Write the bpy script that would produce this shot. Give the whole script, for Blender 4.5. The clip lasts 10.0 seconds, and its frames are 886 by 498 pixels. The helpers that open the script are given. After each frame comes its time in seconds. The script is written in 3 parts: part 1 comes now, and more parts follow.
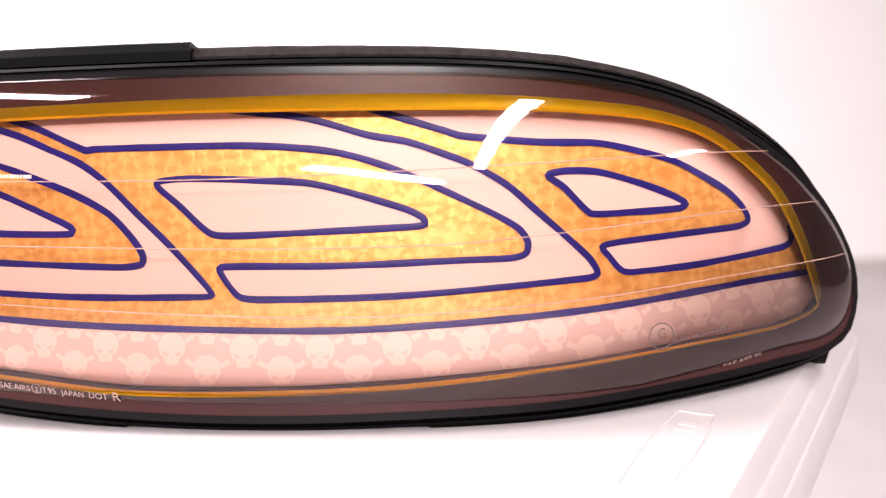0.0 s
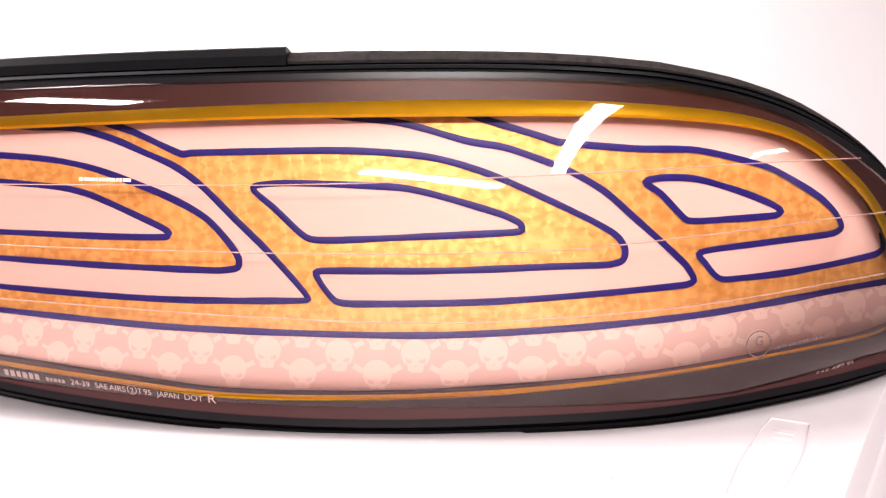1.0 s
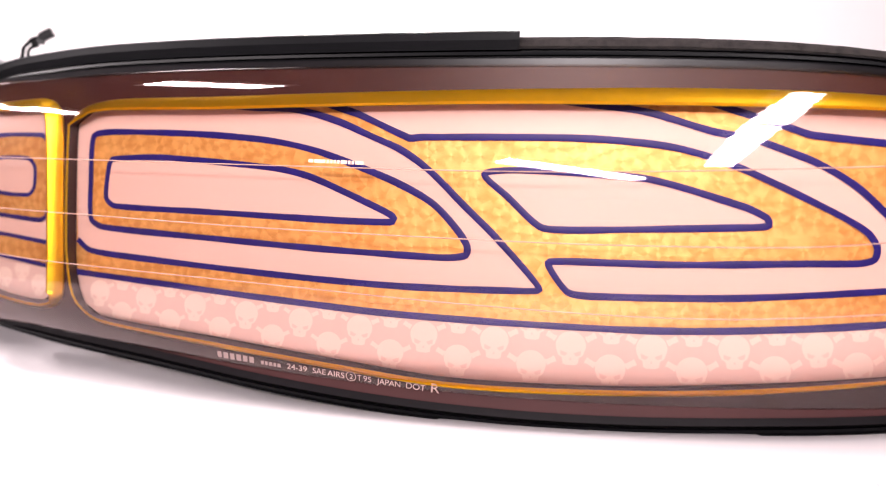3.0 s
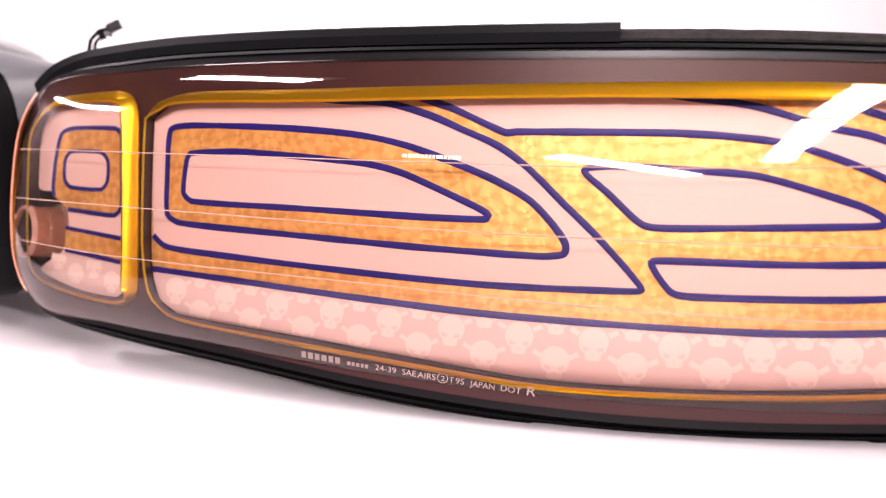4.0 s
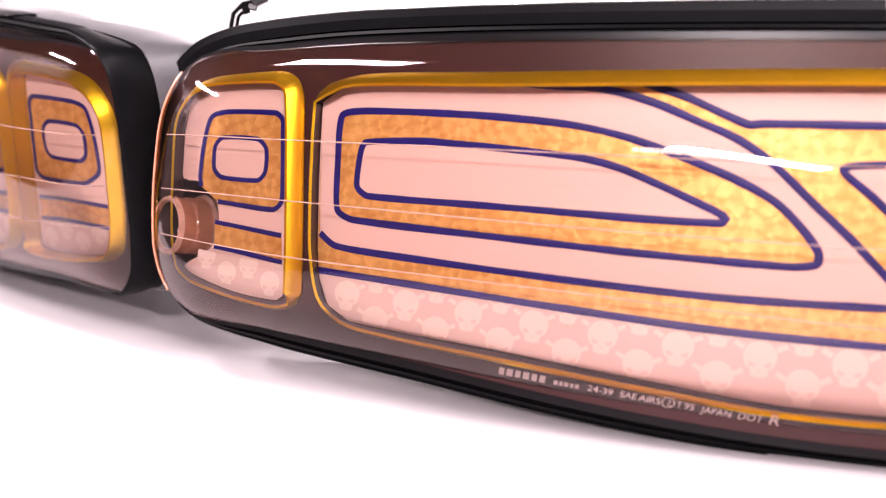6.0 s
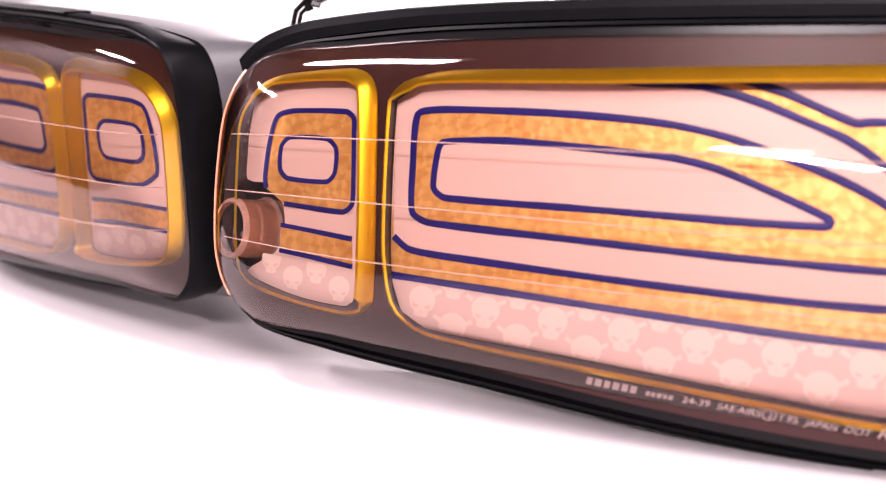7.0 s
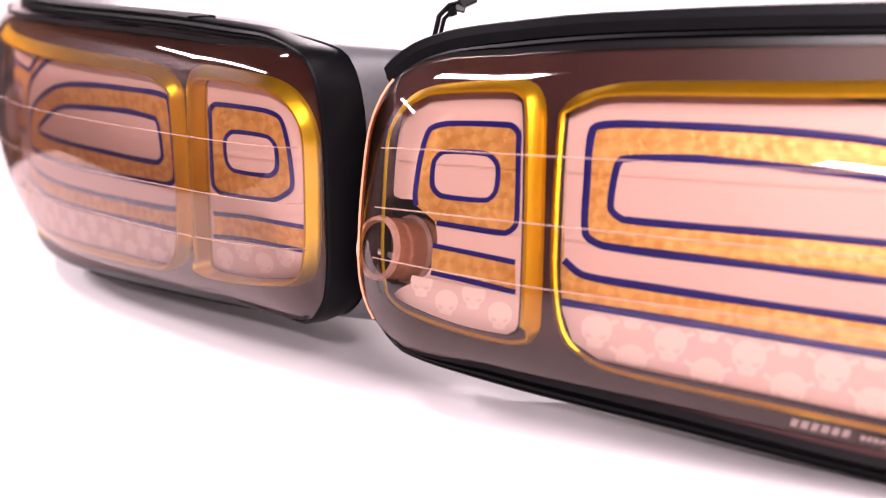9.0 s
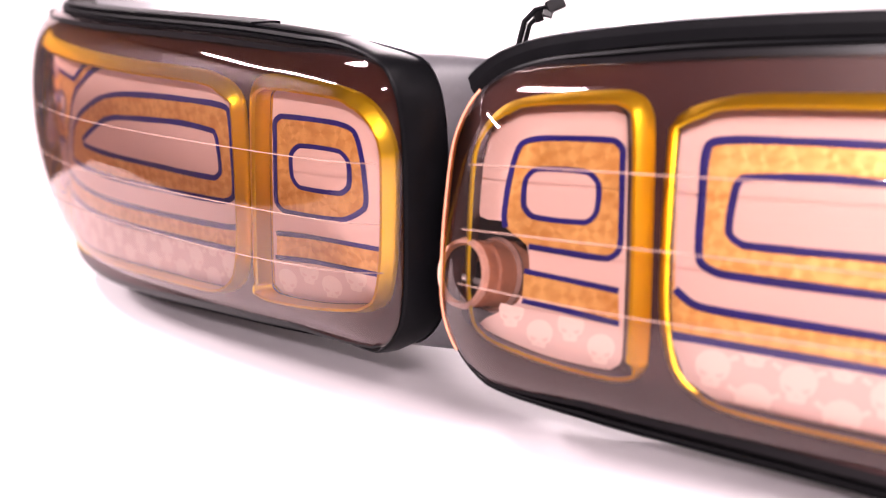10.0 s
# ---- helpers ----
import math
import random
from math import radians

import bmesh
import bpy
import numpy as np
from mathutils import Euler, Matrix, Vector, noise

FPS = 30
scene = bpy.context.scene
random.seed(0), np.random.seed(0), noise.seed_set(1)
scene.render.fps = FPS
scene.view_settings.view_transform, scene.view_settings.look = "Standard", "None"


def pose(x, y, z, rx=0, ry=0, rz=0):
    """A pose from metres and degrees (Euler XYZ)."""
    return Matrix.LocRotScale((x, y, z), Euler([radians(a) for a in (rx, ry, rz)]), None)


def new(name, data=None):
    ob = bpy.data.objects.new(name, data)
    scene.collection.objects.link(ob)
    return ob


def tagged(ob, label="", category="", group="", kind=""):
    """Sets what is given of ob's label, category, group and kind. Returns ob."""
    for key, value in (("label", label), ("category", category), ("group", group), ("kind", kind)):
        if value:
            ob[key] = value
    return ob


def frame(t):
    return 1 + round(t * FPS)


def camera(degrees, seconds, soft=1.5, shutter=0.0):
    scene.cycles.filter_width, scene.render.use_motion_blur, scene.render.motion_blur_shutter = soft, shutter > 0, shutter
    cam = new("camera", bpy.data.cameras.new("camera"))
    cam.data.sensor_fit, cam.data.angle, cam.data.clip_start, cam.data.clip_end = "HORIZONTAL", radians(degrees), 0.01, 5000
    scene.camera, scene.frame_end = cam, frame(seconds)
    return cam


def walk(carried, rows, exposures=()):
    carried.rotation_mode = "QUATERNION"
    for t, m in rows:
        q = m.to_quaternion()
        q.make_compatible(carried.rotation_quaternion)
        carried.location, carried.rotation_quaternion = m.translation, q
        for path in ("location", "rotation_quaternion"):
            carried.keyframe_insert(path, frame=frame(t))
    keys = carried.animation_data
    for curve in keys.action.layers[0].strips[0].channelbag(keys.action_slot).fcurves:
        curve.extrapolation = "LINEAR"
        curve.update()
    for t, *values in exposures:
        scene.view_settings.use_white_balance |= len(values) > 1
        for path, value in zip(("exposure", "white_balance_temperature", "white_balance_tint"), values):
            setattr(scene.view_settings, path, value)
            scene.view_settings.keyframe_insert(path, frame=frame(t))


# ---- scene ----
cam = camera(50.0, 10.0, soft=1.25)
EYE, TILT, LEAN = 0.16477, -11.3, 2.35
ROWS = [
    (0.0, 0.0000, 0.0000, 0.0000, 0.00, 0.00, 0.00),
    (0.5, -0.0122, -0.0006, -0.0005, 0.17, -0.12, -0.14),
    (1.0, -0.0364, -0.0014, 0.0049, 0.95, -0.34, -0.42),
    (1.5, -0.0585, -0.0038, 0.0043, 1.46, -0.06, -0.69),
    (2.0, -0.0792, -0.0021, 0.0001, 2.27, -0.03, -1.21),
    (2.5, -0.1019, 0.0026, -0.0001, 3.03, -0.36, -1.74),
    (4.0, -0.1634, 0.0176, -0.0042, 3.96, -0.40, -2.46),
    (4.5, -0.1878, 0.0313, -0.0020, 3.88, -0.87, -2.52),
    (5.0, -0.2138, 0.0514, -0.0010, 3.81, -1.01, -2.79),
    (5.5, -0.2339, 0.0639, -0.0034, 4.28, -0.96, -2.98),
    (6.0, -0.2524, 0.0620, 0.0008, 4.81, -1.57, -3.27),
    (7.5, -0.2997, 0.0826, -0.0050, 5.69, -0.89, -3.61),
    (8.0, -0.3135, 0.0830, -0.0033, 6.37, -1.30, -3.78),
    (8.5, -0.3308, 0.0970, -0.0040, 6.15, -0.76, -3.84),
    (9.0, -0.3522, 0.1009, 0.0004, 6.29, -0.92, -3.95),
    (9.5, -0.3780, 0.1201, 0.0050, 6.80, -0.78, -4.07),
    (10.0, -0.3878, 0.1316, 0.0045, 7.12, -0.46, -4.18),
]
BASE = pose(0, 0, EYE, TILT, LEAN, 0)
cam.data.dof.use_dof, cam.data.dof.focus_distance, cam.data.dof.aperture_fstop = True, 0.44, 5.0
walk(cam, [(t, BASE @ pose(x, y, z, 90 + pitch, roll, yaw)) for t, x, y, z, yaw, pitch, roll in ROWS],
     exposures=[(0, 0.43, 6500, 11), (2.5, 0.41, 6450, 13), (5, 0.35, 6450, 19), (7.5, 0.35, 6450, 21), (8.5, 0.27, 6450, 22), (9.5, 0.49, 6500, 21), (10, 0.57, 6500, 22)])

# ---- world and lamps of the room ----
world = bpy.data.worlds.new("world")
world.use_nodes = True
scene.world = world
world.node_tree.nodes["Background"].inputs["Color"].default_value = (1.0, 0.95, 0.94, 1)
world.node_tree.nodes["Background"].inputs["Strength"].default_value = 0.36


def area_lamp(name, m, sx, sy, watts, colour=(1.0, 0.91, 0.90)):
    data = bpy.data.lights.new(name, "AREA")
    data.shape, data.size, data.size_y, data.energy, data.color = "RECTANGLE", sx, sy, watts, colour
    ob = new(name, data)
    ob.matrix_world = m
    return ob


# ---- materials ----
def material(name, colour, rough=0.5, metal=0.0, grain=0.0, scale=60.0, bump=0.0, gloss=0.5, colour2=None, detail=6.0):
    """A surface with two scales of mottling, grain and fine relief. scale is in marks per metre."""
    m = bpy.data.materials.new(name)
    m.use_nodes = True
    nt = m.node_tree
    b = nt.nodes["Principled BSDF"]
    b.inputs["Roughness"].default_value, b.inputs["Metallic"].default_value = rough, metal
    b.inputs["Specular IOR Level"].default_value = gloss
    b.inputs["Base Color"].default_value = (*colour, 1)
    if grain or colour2:
        tex = nt.nodes.new("ShaderNodeTexCoord")
        n1, n2 = nt.nodes.new("ShaderNodeTexNoise"), nt.nodes.new("ShaderNodeTexNoise")
        n1.inputs["Scale"].default_value, n1.inputs["Detail"].default_value = scale, detail
        n2.inputs["Scale"].default_value, n2.inputs["Detail"].default_value = scale * 9, 3
        mix = nt.nodes.new("ShaderNodeMix")
        mix.data_type = "RGBA"
        c2 = colour2 or tuple(c * (1 - grain) for c in colour)
        mix.inputs["A"].default_value, mix.inputs["B"].default_value = (*colour, 1), (*c2, 1)
        add = nt.nodes.new("ShaderNodeMath")
        add.operation = "MULTIPLY_ADD"
        ramp = nt.nodes.new("ShaderNodeMapRange")
        ramp.inputs["From Min"].default_value, ramp.inputs["From Max"].default_value = 0.35, 0.75
        for n in (n1, n2):
            nt.links.new(tex.outputs["Object"], n.inputs["Vector"])
        nt.links.new(n2.outputs["Fac"], add.inputs[0])
        add.inputs[1].default_value = 0.35
        nt.links.new(n1.outputs["Fac"], add.inputs[2])
        nt.links.new(add.outputs[0], ramp.inputs["Value"])
        nt.links.new(ramp.outputs["Result"], mix.inputs["Factor"])
        nt.links.new(mix.outputs["Result"], b.inputs["Base Color"])
        if bump:
            bp = nt.nodes.new("ShaderNodeBump")
            bp.inputs["Strength"].default_value, bp.inputs["Distance"].default_value = bump, 0.0005
            nt.links.new(n2.outputs["Fac"], bp.inputs["Height"])
            nt.links.new(bp.outputs["Normal"], b.inputs["Normal"])
    return m


def clear_plastic(name, tint, rough=0.02, ior=1.5, haze=0.0):
    """Thin clear plastic: straight through with a tint, mirror gloss by Fresnel."""
    m = bpy.data.materials.new(name)
    m.use_nodes = True
    nt = m.node_tree
    nt.nodes.remove(nt.nodes["Principled BSDF"])
    out = nt.nodes["Material Output"]
    tr, gl, mix, fr = (nt.nodes.new("ShaderNode" + k) for k in ("BsdfTransparent", "BsdfGlossy", "MixShader", "Fresnel"))
    tr.inputs["Color"].default_value = (*tint, 1)
    gl.inputs["Color"].default_value = (1, 0.87, 0.86, 1)
    gl.inputs["Roughness"].default_value = rough
    fr.inputs["IOR"].default_value = ior
    nt.links.new(fr.outputs[0], mix.inputs[0])
    nt.links.new(tr.outputs[0], mix.inputs[1])
    nt.links.new(gl.outputs[0], mix.inputs[2])
    nt.links.new(mix.outputs[0], out.inputs["Surface"])
    return m


def gold_leaf_material():
    """Engine-turned gold leaf: rows of burnished discs, each with a fan-shaped highlight painted into its colour."""
    m = bpy.data.materials.new("gold_leaf")
    m.use_nodes = True
    nt = m.node_tree
    b = nt.nodes["Principled BSDF"]

    def node(kind, **values):
        n = nt.nodes.new("ShaderNode" + kind)
        for k, v in values.items():
            n.inputs[k].default_value = v
        return n

    def calc(op, a, c=None, d=None):
        n = nt.nodes.new("ShaderNodeMath")
        n.operation = op
        for slot, v in zip(n.inputs, (a, c, d)):
            if isinstance(v, (int, float)):
                slot.default_value = v
            elif v is not None:
                nt.links.new(v, slot)
        return n.outputs[0]

    tex, sep, flat = node("TexCoord"), node("SeparateXYZ"), node("CombineXYZ")
    nt.links.new(tex.outputs["Object"], sep.inputs[0])
    nt.links.new(sep.outputs["X"], flat.inputs["X"])
    nt.links.new(sep.outputs["Z"], flat.inputs["Y"])
    vor = node("TexVoronoi", Scale=125.0, Randomness=0.8)
    fine, broad = node("TexNoise", Scale=420.0, Detail=5.0), node("TexNoise", Scale=45.0, Detail=3.0)
    for n in (vor, fine, broad):
        nt.links.new(flat.outputs[0], n.inputs["Vector"])
    own = node("SeparateXYZ")
    nt.links.new(vor.outputs["Position"], own.inputs[0])
    du, dv = calc("SUBTRACT", sep.outputs["X"], own.outputs["X"]), calc("SUBTRACT", sep.outputs["Z"], own.outputs["Y"])
    turn = calc("MULTIPLY_ADD", vor.outputs["Color"], 1.6, 0.4)
    fan = calc("SINE", calc("MULTIPLY_ADD", calc("ARCTAN2", dv, du), 2.0, turn))
    swirl = calc("MULTIPLY_ADD", fan, 0.21, 0.42)
    worn = calc("MULTIPLY_ADD", calc("SUBTRACT", fine.outputs["Fac"], 0.5), 0.55, swirl)
    patchy = calc("MULTIPLY_ADD", calc("SUBTRACT", broad.outputs["Fac"], 0.5), 0.9, worn)
    mix = node("Mix")
    mix.data_type = "RGBA"
    mix.inputs["A"].default_value, mix.inputs["B"].default_value = (0.93, 0.555, 0.18, 1), (0.60, 0.25, 0.038, 1)
    nt.links.new(patchy, mix.inputs["Factor"])
    nt.links.new(mix.outputs["Result"], b.inputs["Base Color"])
    bp = node("Bump", Strength=0.3, Distance=0.0006)
    nt.links.new(swirl, bp.inputs["Height"])
    nt.links.new(bp.outputs["Normal"], b.inputs["Normal"])
    b.inputs["Metallic"].default_value, b.inputs["Roughness"].default_value = 0.4, 0.42
    return m


M_TABLE = material("white_plastic", (0.505, 0.468, 0.478), 0.55, grain=0.06, scale=14, bump=0.25)
M_EMBOSS = material("white_plastic_raised", (0.505, 0.468, 0.478), 0.4)
M_SPECK = material("dark_speck", (0.12, 0.1, 0.1), 0.8)
M_SCUFF = material("grey_scuff", (0.6, 0.57, 0.57), 0.8)
M_WALL = material("white_wall_paint", (0.86, 0.84, 0.84), 0.8, grain=0.03, scale=3, bump=0.1)
M_DARK = material("dull_grey_paint", (0.085, 0.075, 0.075), 0.9, grain=0.1, scale=2)
M_FLOOR = material("grey_floor", (0.40, 0.37, 0.38), 0.6, grain=0.12, scale=5, bump=0.1)
M_TRIM = material("grey_trim", (0.5, 0.47, 0.45), 0.6, grain=0.05, scale=10)
M_STEEL = material("grey_steel", (0.3, 0.3, 0.31), 0.4, metal=0.6, grain=0.1)
M_FIXTURE = material("white_enamel", (0.8, 0.8, 0.8), 0.4, grain=0.03)
M_BLACK = material("black_plastic", (0.006, 0.005, 0.006), 0.28, grain=0.25, scale=40, bump=0.05, gloss=0.22)
M_SATIN = material("satin_black_plastic", (0.10, 0.096, 0.104), 0.4, grain=0.25, scale=40, bump=0.08, gloss=0.5)
M_RUBBER = material("black_rubber", (0.004, 0.004, 0.005), 0.4, grain=0.3, scale=70, bump=0.08, gloss=0.08)
M_FOAM = material("black_felt", (0.007, 0.006, 0.007), 0.9, scale=260, bump=1.0, gloss=0.1, colour2=(0.028, 0.024, 0.023))
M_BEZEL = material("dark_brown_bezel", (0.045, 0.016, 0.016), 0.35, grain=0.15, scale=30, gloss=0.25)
M_GOLD = material("gold_chrome", (0.93, 0.60, 0.015), 0.33, metal=0.85, grain=0.12, scale=35)
M_LEAF = gold_leaf_material()
M_CREAM = material("cream_panel", (0.82, 0.595, 0.53), 0.4, grain=0.03, scale=25)
M_PINK = material("pink_panel", (0.78, 0.595, 0.54), 0.4, grain=0.05, scale=40)
M_SKULL = material("pale_print", (0.88, 0.745, 0.665), 0.4, grain=0.03, scale=60)
M_EYES = material("rose_print", (0.79, 0.60, 0.54), 0.4)
M_BLUE = material("blue_pinstripe", (0.018, 0.013, 0.22), 0.42, grain=0.3, scale=120, gloss=0.25)
M_LENS = clear_plastic("clear_lens", (0.97, 0.885, 0.86), 0.015, 1.6)
M_RIDGE = material("lens_ridge", (0.75, 0.48, 0.40), 0.2, grain=0.35, scale=90)
M_RIDGE.node_tree.nodes["Principled BSDF"].inputs["Alpha"].default_value = 0.65
M_COPPER = material("amber_plastic", (0.95, 0.44, 0.27), 0.1, grain=0.3, scale=120)
M_COPPER.node_tree.nodes["Principled BSDF"].inputs["Alpha"].default_value = 0.6
M_BRIGHT = material("bright_glint", (0.85, 0.83, 0.82), 0.3, metal=0.7)
M_AMBER = material("amber_rim", (0.96, 0.62, 0.50), 0.12, grain=0.3, scale=150)
M_MARK = material("moulded_mark", (0.50, 0.34, 0.31), 0.4, grain=0.1)
M_EDGE_GLOW = material("amber_edge_glow", (0.86, 0.36, 0.22), 0.2, grain=0.3, scale=150)
M_FAINT = material("faint_mark", (0.80, 0.52, 0.38), 0.4, grain=0.1)
M_DULL = material("dull_mark", (0.30, 0.20, 0.185), 0.4, grain=0.1)
M_MARKDARK = material("grey_mark", (0.13, 0.085, 0.09), 0.6, gloss=0.1)
M_TAB = material("clear_grey_plastic", (0.10, 0.085, 0.085), 0.06, grain=0.1)


from mathutils.bvhtree import BVHTree


# ---- building helpers ----
def link(name, bm, mat, parent=None, label="", smooth=True):
    me = bpy.data.meshes.new(name)
    bm.to_mesh(me)
    bm.free()
    for mm in (mat if isinstance(mat, (list, tuple)) else (mat,)):
        me.materials.append(mm)
    if smooth:
        me.shade_smooth()
        me.set_sharp_from_angle(angle=radians(38))
    ob = new(name, me)
    if parent:
        ob.parent = parent
    if label:
        tagged(ob, label)
    return ob


def part(name, bm, mat, parent, label="", smooth=True):
    return link(name, bm, mat, parent, label, smooth)


def empty(name, m):
    ob = new(name)
    ob.empty_display_size = 0.05
    ob.matrix_world = m
    return ob


def boxm(bm, x0, x1, y0, y1, z0, z1, bevel=0.0):
    made = bmesh.ops.create_cube(bm, size=1.0, matrix=Matrix.LocRotScale(
        ((x0 + x1) / 2, (y0 + y1) / 2, (z0 + z1) / 2), None, (x1 - x0, y1 - y0, z1 - z0)))
    if bevel:
        edges = list({e for v in made["verts"] for e in v.link_edges})
        bmesh.ops.bevel(bm, geom=edges, offset=bevel, segments=3, affect="EDGES", profile=0.5)
    return bm


def spline(points, closed, step=2.0):
    """Centripetal curve through control points, sampled about every step."""
    pts = [Vector(p) for p in points]
    n = len(pts)
    out = []
    for i in range(n if closed else n - 1):
        if closed:
            a, b, c, d = (pts[(i + k) % n] for k in (-1, 0, 1, 2))
        else:
            a, b, c, d = pts[max(i - 1, 0)], pts[i], pts[i + 1], pts[min(i + 2, n - 1)]
        L = (c - b).length
        la, lc = max((b - a).length, 1e-6), max((d - c).length, 1e-6)
        ma = (c - b) * 0.5 + (b - a) * (0.5 * min(L / la, 1.0)) if (b - a).length > 1e-6 else (c - b)
        mc = (c - b) * 0.5 + (d - c) * (0.5 * min(L / lc, 1.0)) if (d - c).length > 1e-6 else (c - b)
        k = max(1, int(round(L / step)))
        for j in range(k):
            t = j / k
            out.append((2 * t**3 - 3 * t * t + 1) * b + (t**3 - 2 * t * t + t) * ma + (3 * t * t - 2 * t**3) * c + (t**3 - t * t) * mc)
    if not closed:
        out.append(pts[-1])
    return out


def even(points, n):
    """A closed loop sampled anew at n even steps."""
    p = np.array([tuple(q) for q in points] + [tuple(points[0])])
    s = np.r_[0, np.cumsum(np.hypot(*np.diff(p, axis=0).T))]
    t = np.linspace(0, s[-1], n, endpoint=False)
    return np.c_[np.interp(t, s, p[:, 0]), np.interp(t, s, p[:, 1])]


def normals(loop):
    """Outward normals of a counter-clockwise loop."""
    d = np.roll(loop, -1, 0) - np.roll(loop, 1, 0)
    d /= np.hypot(*d.T)[:, None]
    return np.c_[d[:, 1], -d[:, 0]]


# ---- the tail lamp's shape, in millimetres: x along the lamp, z up its face ----
def face(x):
    """How far the artwork's face lies behind its foremost point, in mm."""
    return -0.04 * x + (0.000462 if x < 0 else 0.001714) * x * x


def rim_inset(x):
    return 1.6 + 4.6 * min(1, max(0, (x + 435) / 60)) * min(1, max(0.35, (225 - x) / 60))


OUTLINE = [(-448, 85), (-446, 65), (-437, 47), (-418, 33), (-370, 25), (-299, 17), (-233, 9), (-174, 4), (-119, 2), (-66, 2.5), (-16, 5),
           (57, 10), (112, 17), (160, 24), (196, 32), (213, 43), (219, 58), (219, 75), (213, 91), (196, 115), (177, 134), (156, 147),
           (128, 159), (98, 167), (57, 173), (0, 176), (-72, 177), (-179, 177), (-292, 177), (-348, 176), (-398, 172), (-422, 166),
           (-437, 155), (-446, 136), (-448, 109)]
GOLD_MAIN = [(-354, 141), (-348, 149), (-329, 154), (-265, 154.5), (-123, 157), (-47, 158), (14, 157.5), (55, 156), (95, 153), (124, 146),
             (148, 133), (168, 116), (182, 94), (191, 71), (192, 63), (186, 57), (165, 50), (109, 42), (55, 34), (-21, 25), (-80, 21.5),
             (-145, 20.5), (-200, 25), (-261, 31), (-311, 36), (-334, 40), (-347, 50), (-353, 75)]
PANEL_MAIN = [(-347, 141), (-341, 147), (-328, 148.5), (-265, 148), (-123, 150), (-47, 150), (26, 150), (55, 149.5), (95, 147), (121, 141),
              (142, 129), (161, 113), (175, 91), (185, 68), (186, 63), (179, 57), (155, 51), (109, 45), (55, 37), (-21, 29.5), (-68, 26),
              (-145, 25), (-201, 30), (-261, 36), (-311, 40), (-332, 43), (-342, 52), (-346, 75)]
GOLD_SMALL = [(-429, 128), (-425, 141), (-417, 150), (-405, 154), (-370, 156), (-362, 153), (-358, 145), (-356, 110), (-354, 52), (-358, 46),
              (-367, 44), (-392, 47), (-416, 53), (-424, 60), (-428, 80)]
PANEL_SMALL = [(-422, 128), (-419, 142), (-410, 149), (-373, 150), (-367, 146), (-364, 109), (-362, 51), (-366, 48), (-389, 50), (-412, 56),
               (-420, 61), (-422, 80)]
SHORT_CUT = [(-422, 128), (-419, 142), (-410, 149), (-373, 150), (-367, 146), (-364, 109), (-362, 51), (-366, 48), (-389, 50), (-412, 56),
             (-419, 60), (-412, 65), (-404, 70), (-400, 80), (-402, 94), (-410, 102), (-422, 104)]
# pinstripes, as the sign painter laid them
LOOP_B = [(-337, 135), (-328, 137), (-296, 136.5), (-264, 135), (-233, 132), (-210, 127), (-174, 114), (-155, 104), (-143, 92), (-138.5, 85), (-139, 81),
          (-148, 79.5), (-202, 81), (-262, 84), (-330, 88), (-337, 92), (-338, 112)]
LOOP_C = [(-325, 123), (-296, 124), (-232, 119), (-214, 115), (-178, 100), (-173, 97), (-174, 95), (-202, 95), (-262, 97), (-323, 99), (-328, 103), (-327, 119)]
LINE_A = [(-262, 150), (-245, 148.3), (-222, 147), (-203, 142), (-186, 135), (-170, 128), (-157, 119), (-140, 103), (-125, 89), (-105, 67), (-112, 66), (-170, 65.5), (-231, 68),
          (-324, 74), (-338, 76), (-345, 81)]
LINE_N = [(-212, 151.5), (-203, 148.5), (-192, 145), (-167, 134), (-162, 134.5), (-96, 135), (-71, 134), (-46, 131), (-20, 123), (22, 104), (34, 97), (38, 91), (37, 86), (31, 84), (8, 83),
          (-45, 80.5), (-95, 80), (-102, 79), (-93, 66.5), (-84, 65), (-20, 67), (66, 75), (70, 77), (66, 84), (41, 106), (28, 117), (12, 126),
          (-1, 131), (-16, 136), (-33, 139), (-62, 147), (-87, 150), (-100, 151.5)]
LOOP_E = [(-132, 118), (-122, 120), (-106, 120), (-63, 118), (-48, 115), (-17, 106), (-9, 102), (-8, 99), (-13, 98), (-70, 95), (-95, 94), (-106, 95), (-121, 108)]
LINE_F = [(-40, 153), (-30, 150), (0, 141), (8, 138.5), (41, 136), (69, 136), (83, 134), (106, 129), (120, 123), (135, 115), (143, 108), (146, 102), (141, 99), (110, 95), (79, 91),
          (72, 89), (75, 85), (82, 78), (92, 78), (120, 81), (166, 89), (171, 92), (170, 100)]
LOOP_G = [(47, 121), (54, 123), (69, 123), (83, 120), (97, 116), (108, 112), (113, 109), (110, 107), (88, 105), (67, 104), (62, 108), (54, 116)]
LINE_L = [(-345, 64), (-294, 60.5), (-230, 56), (-172, 52.5), (-94, 51), (-44, 51.5), (9, 55), (69, 61), (120, 68.5), (150, 73), (184, 77)]
SMALL_B = [(-401, 93), (-370, 90.5), (-366, 94), (-366, 106), (-367, 126), (-367.5, 133), (-371, 136), (-399, 136.5), (-407, 134), (-410.5, 122), (-412, 105), (-411, 100)]
SMALL_C = [(-404, 120), (-400, 124), (-380, 123.5), (-375.5, 119), (-375.5, 108), (-379, 104), (-400, 105), (-404, 109)]


def low_line(x):
    return float(np.interp(x, [p[0] for p in LINE_L], [p[1] for p in LINE_L]))


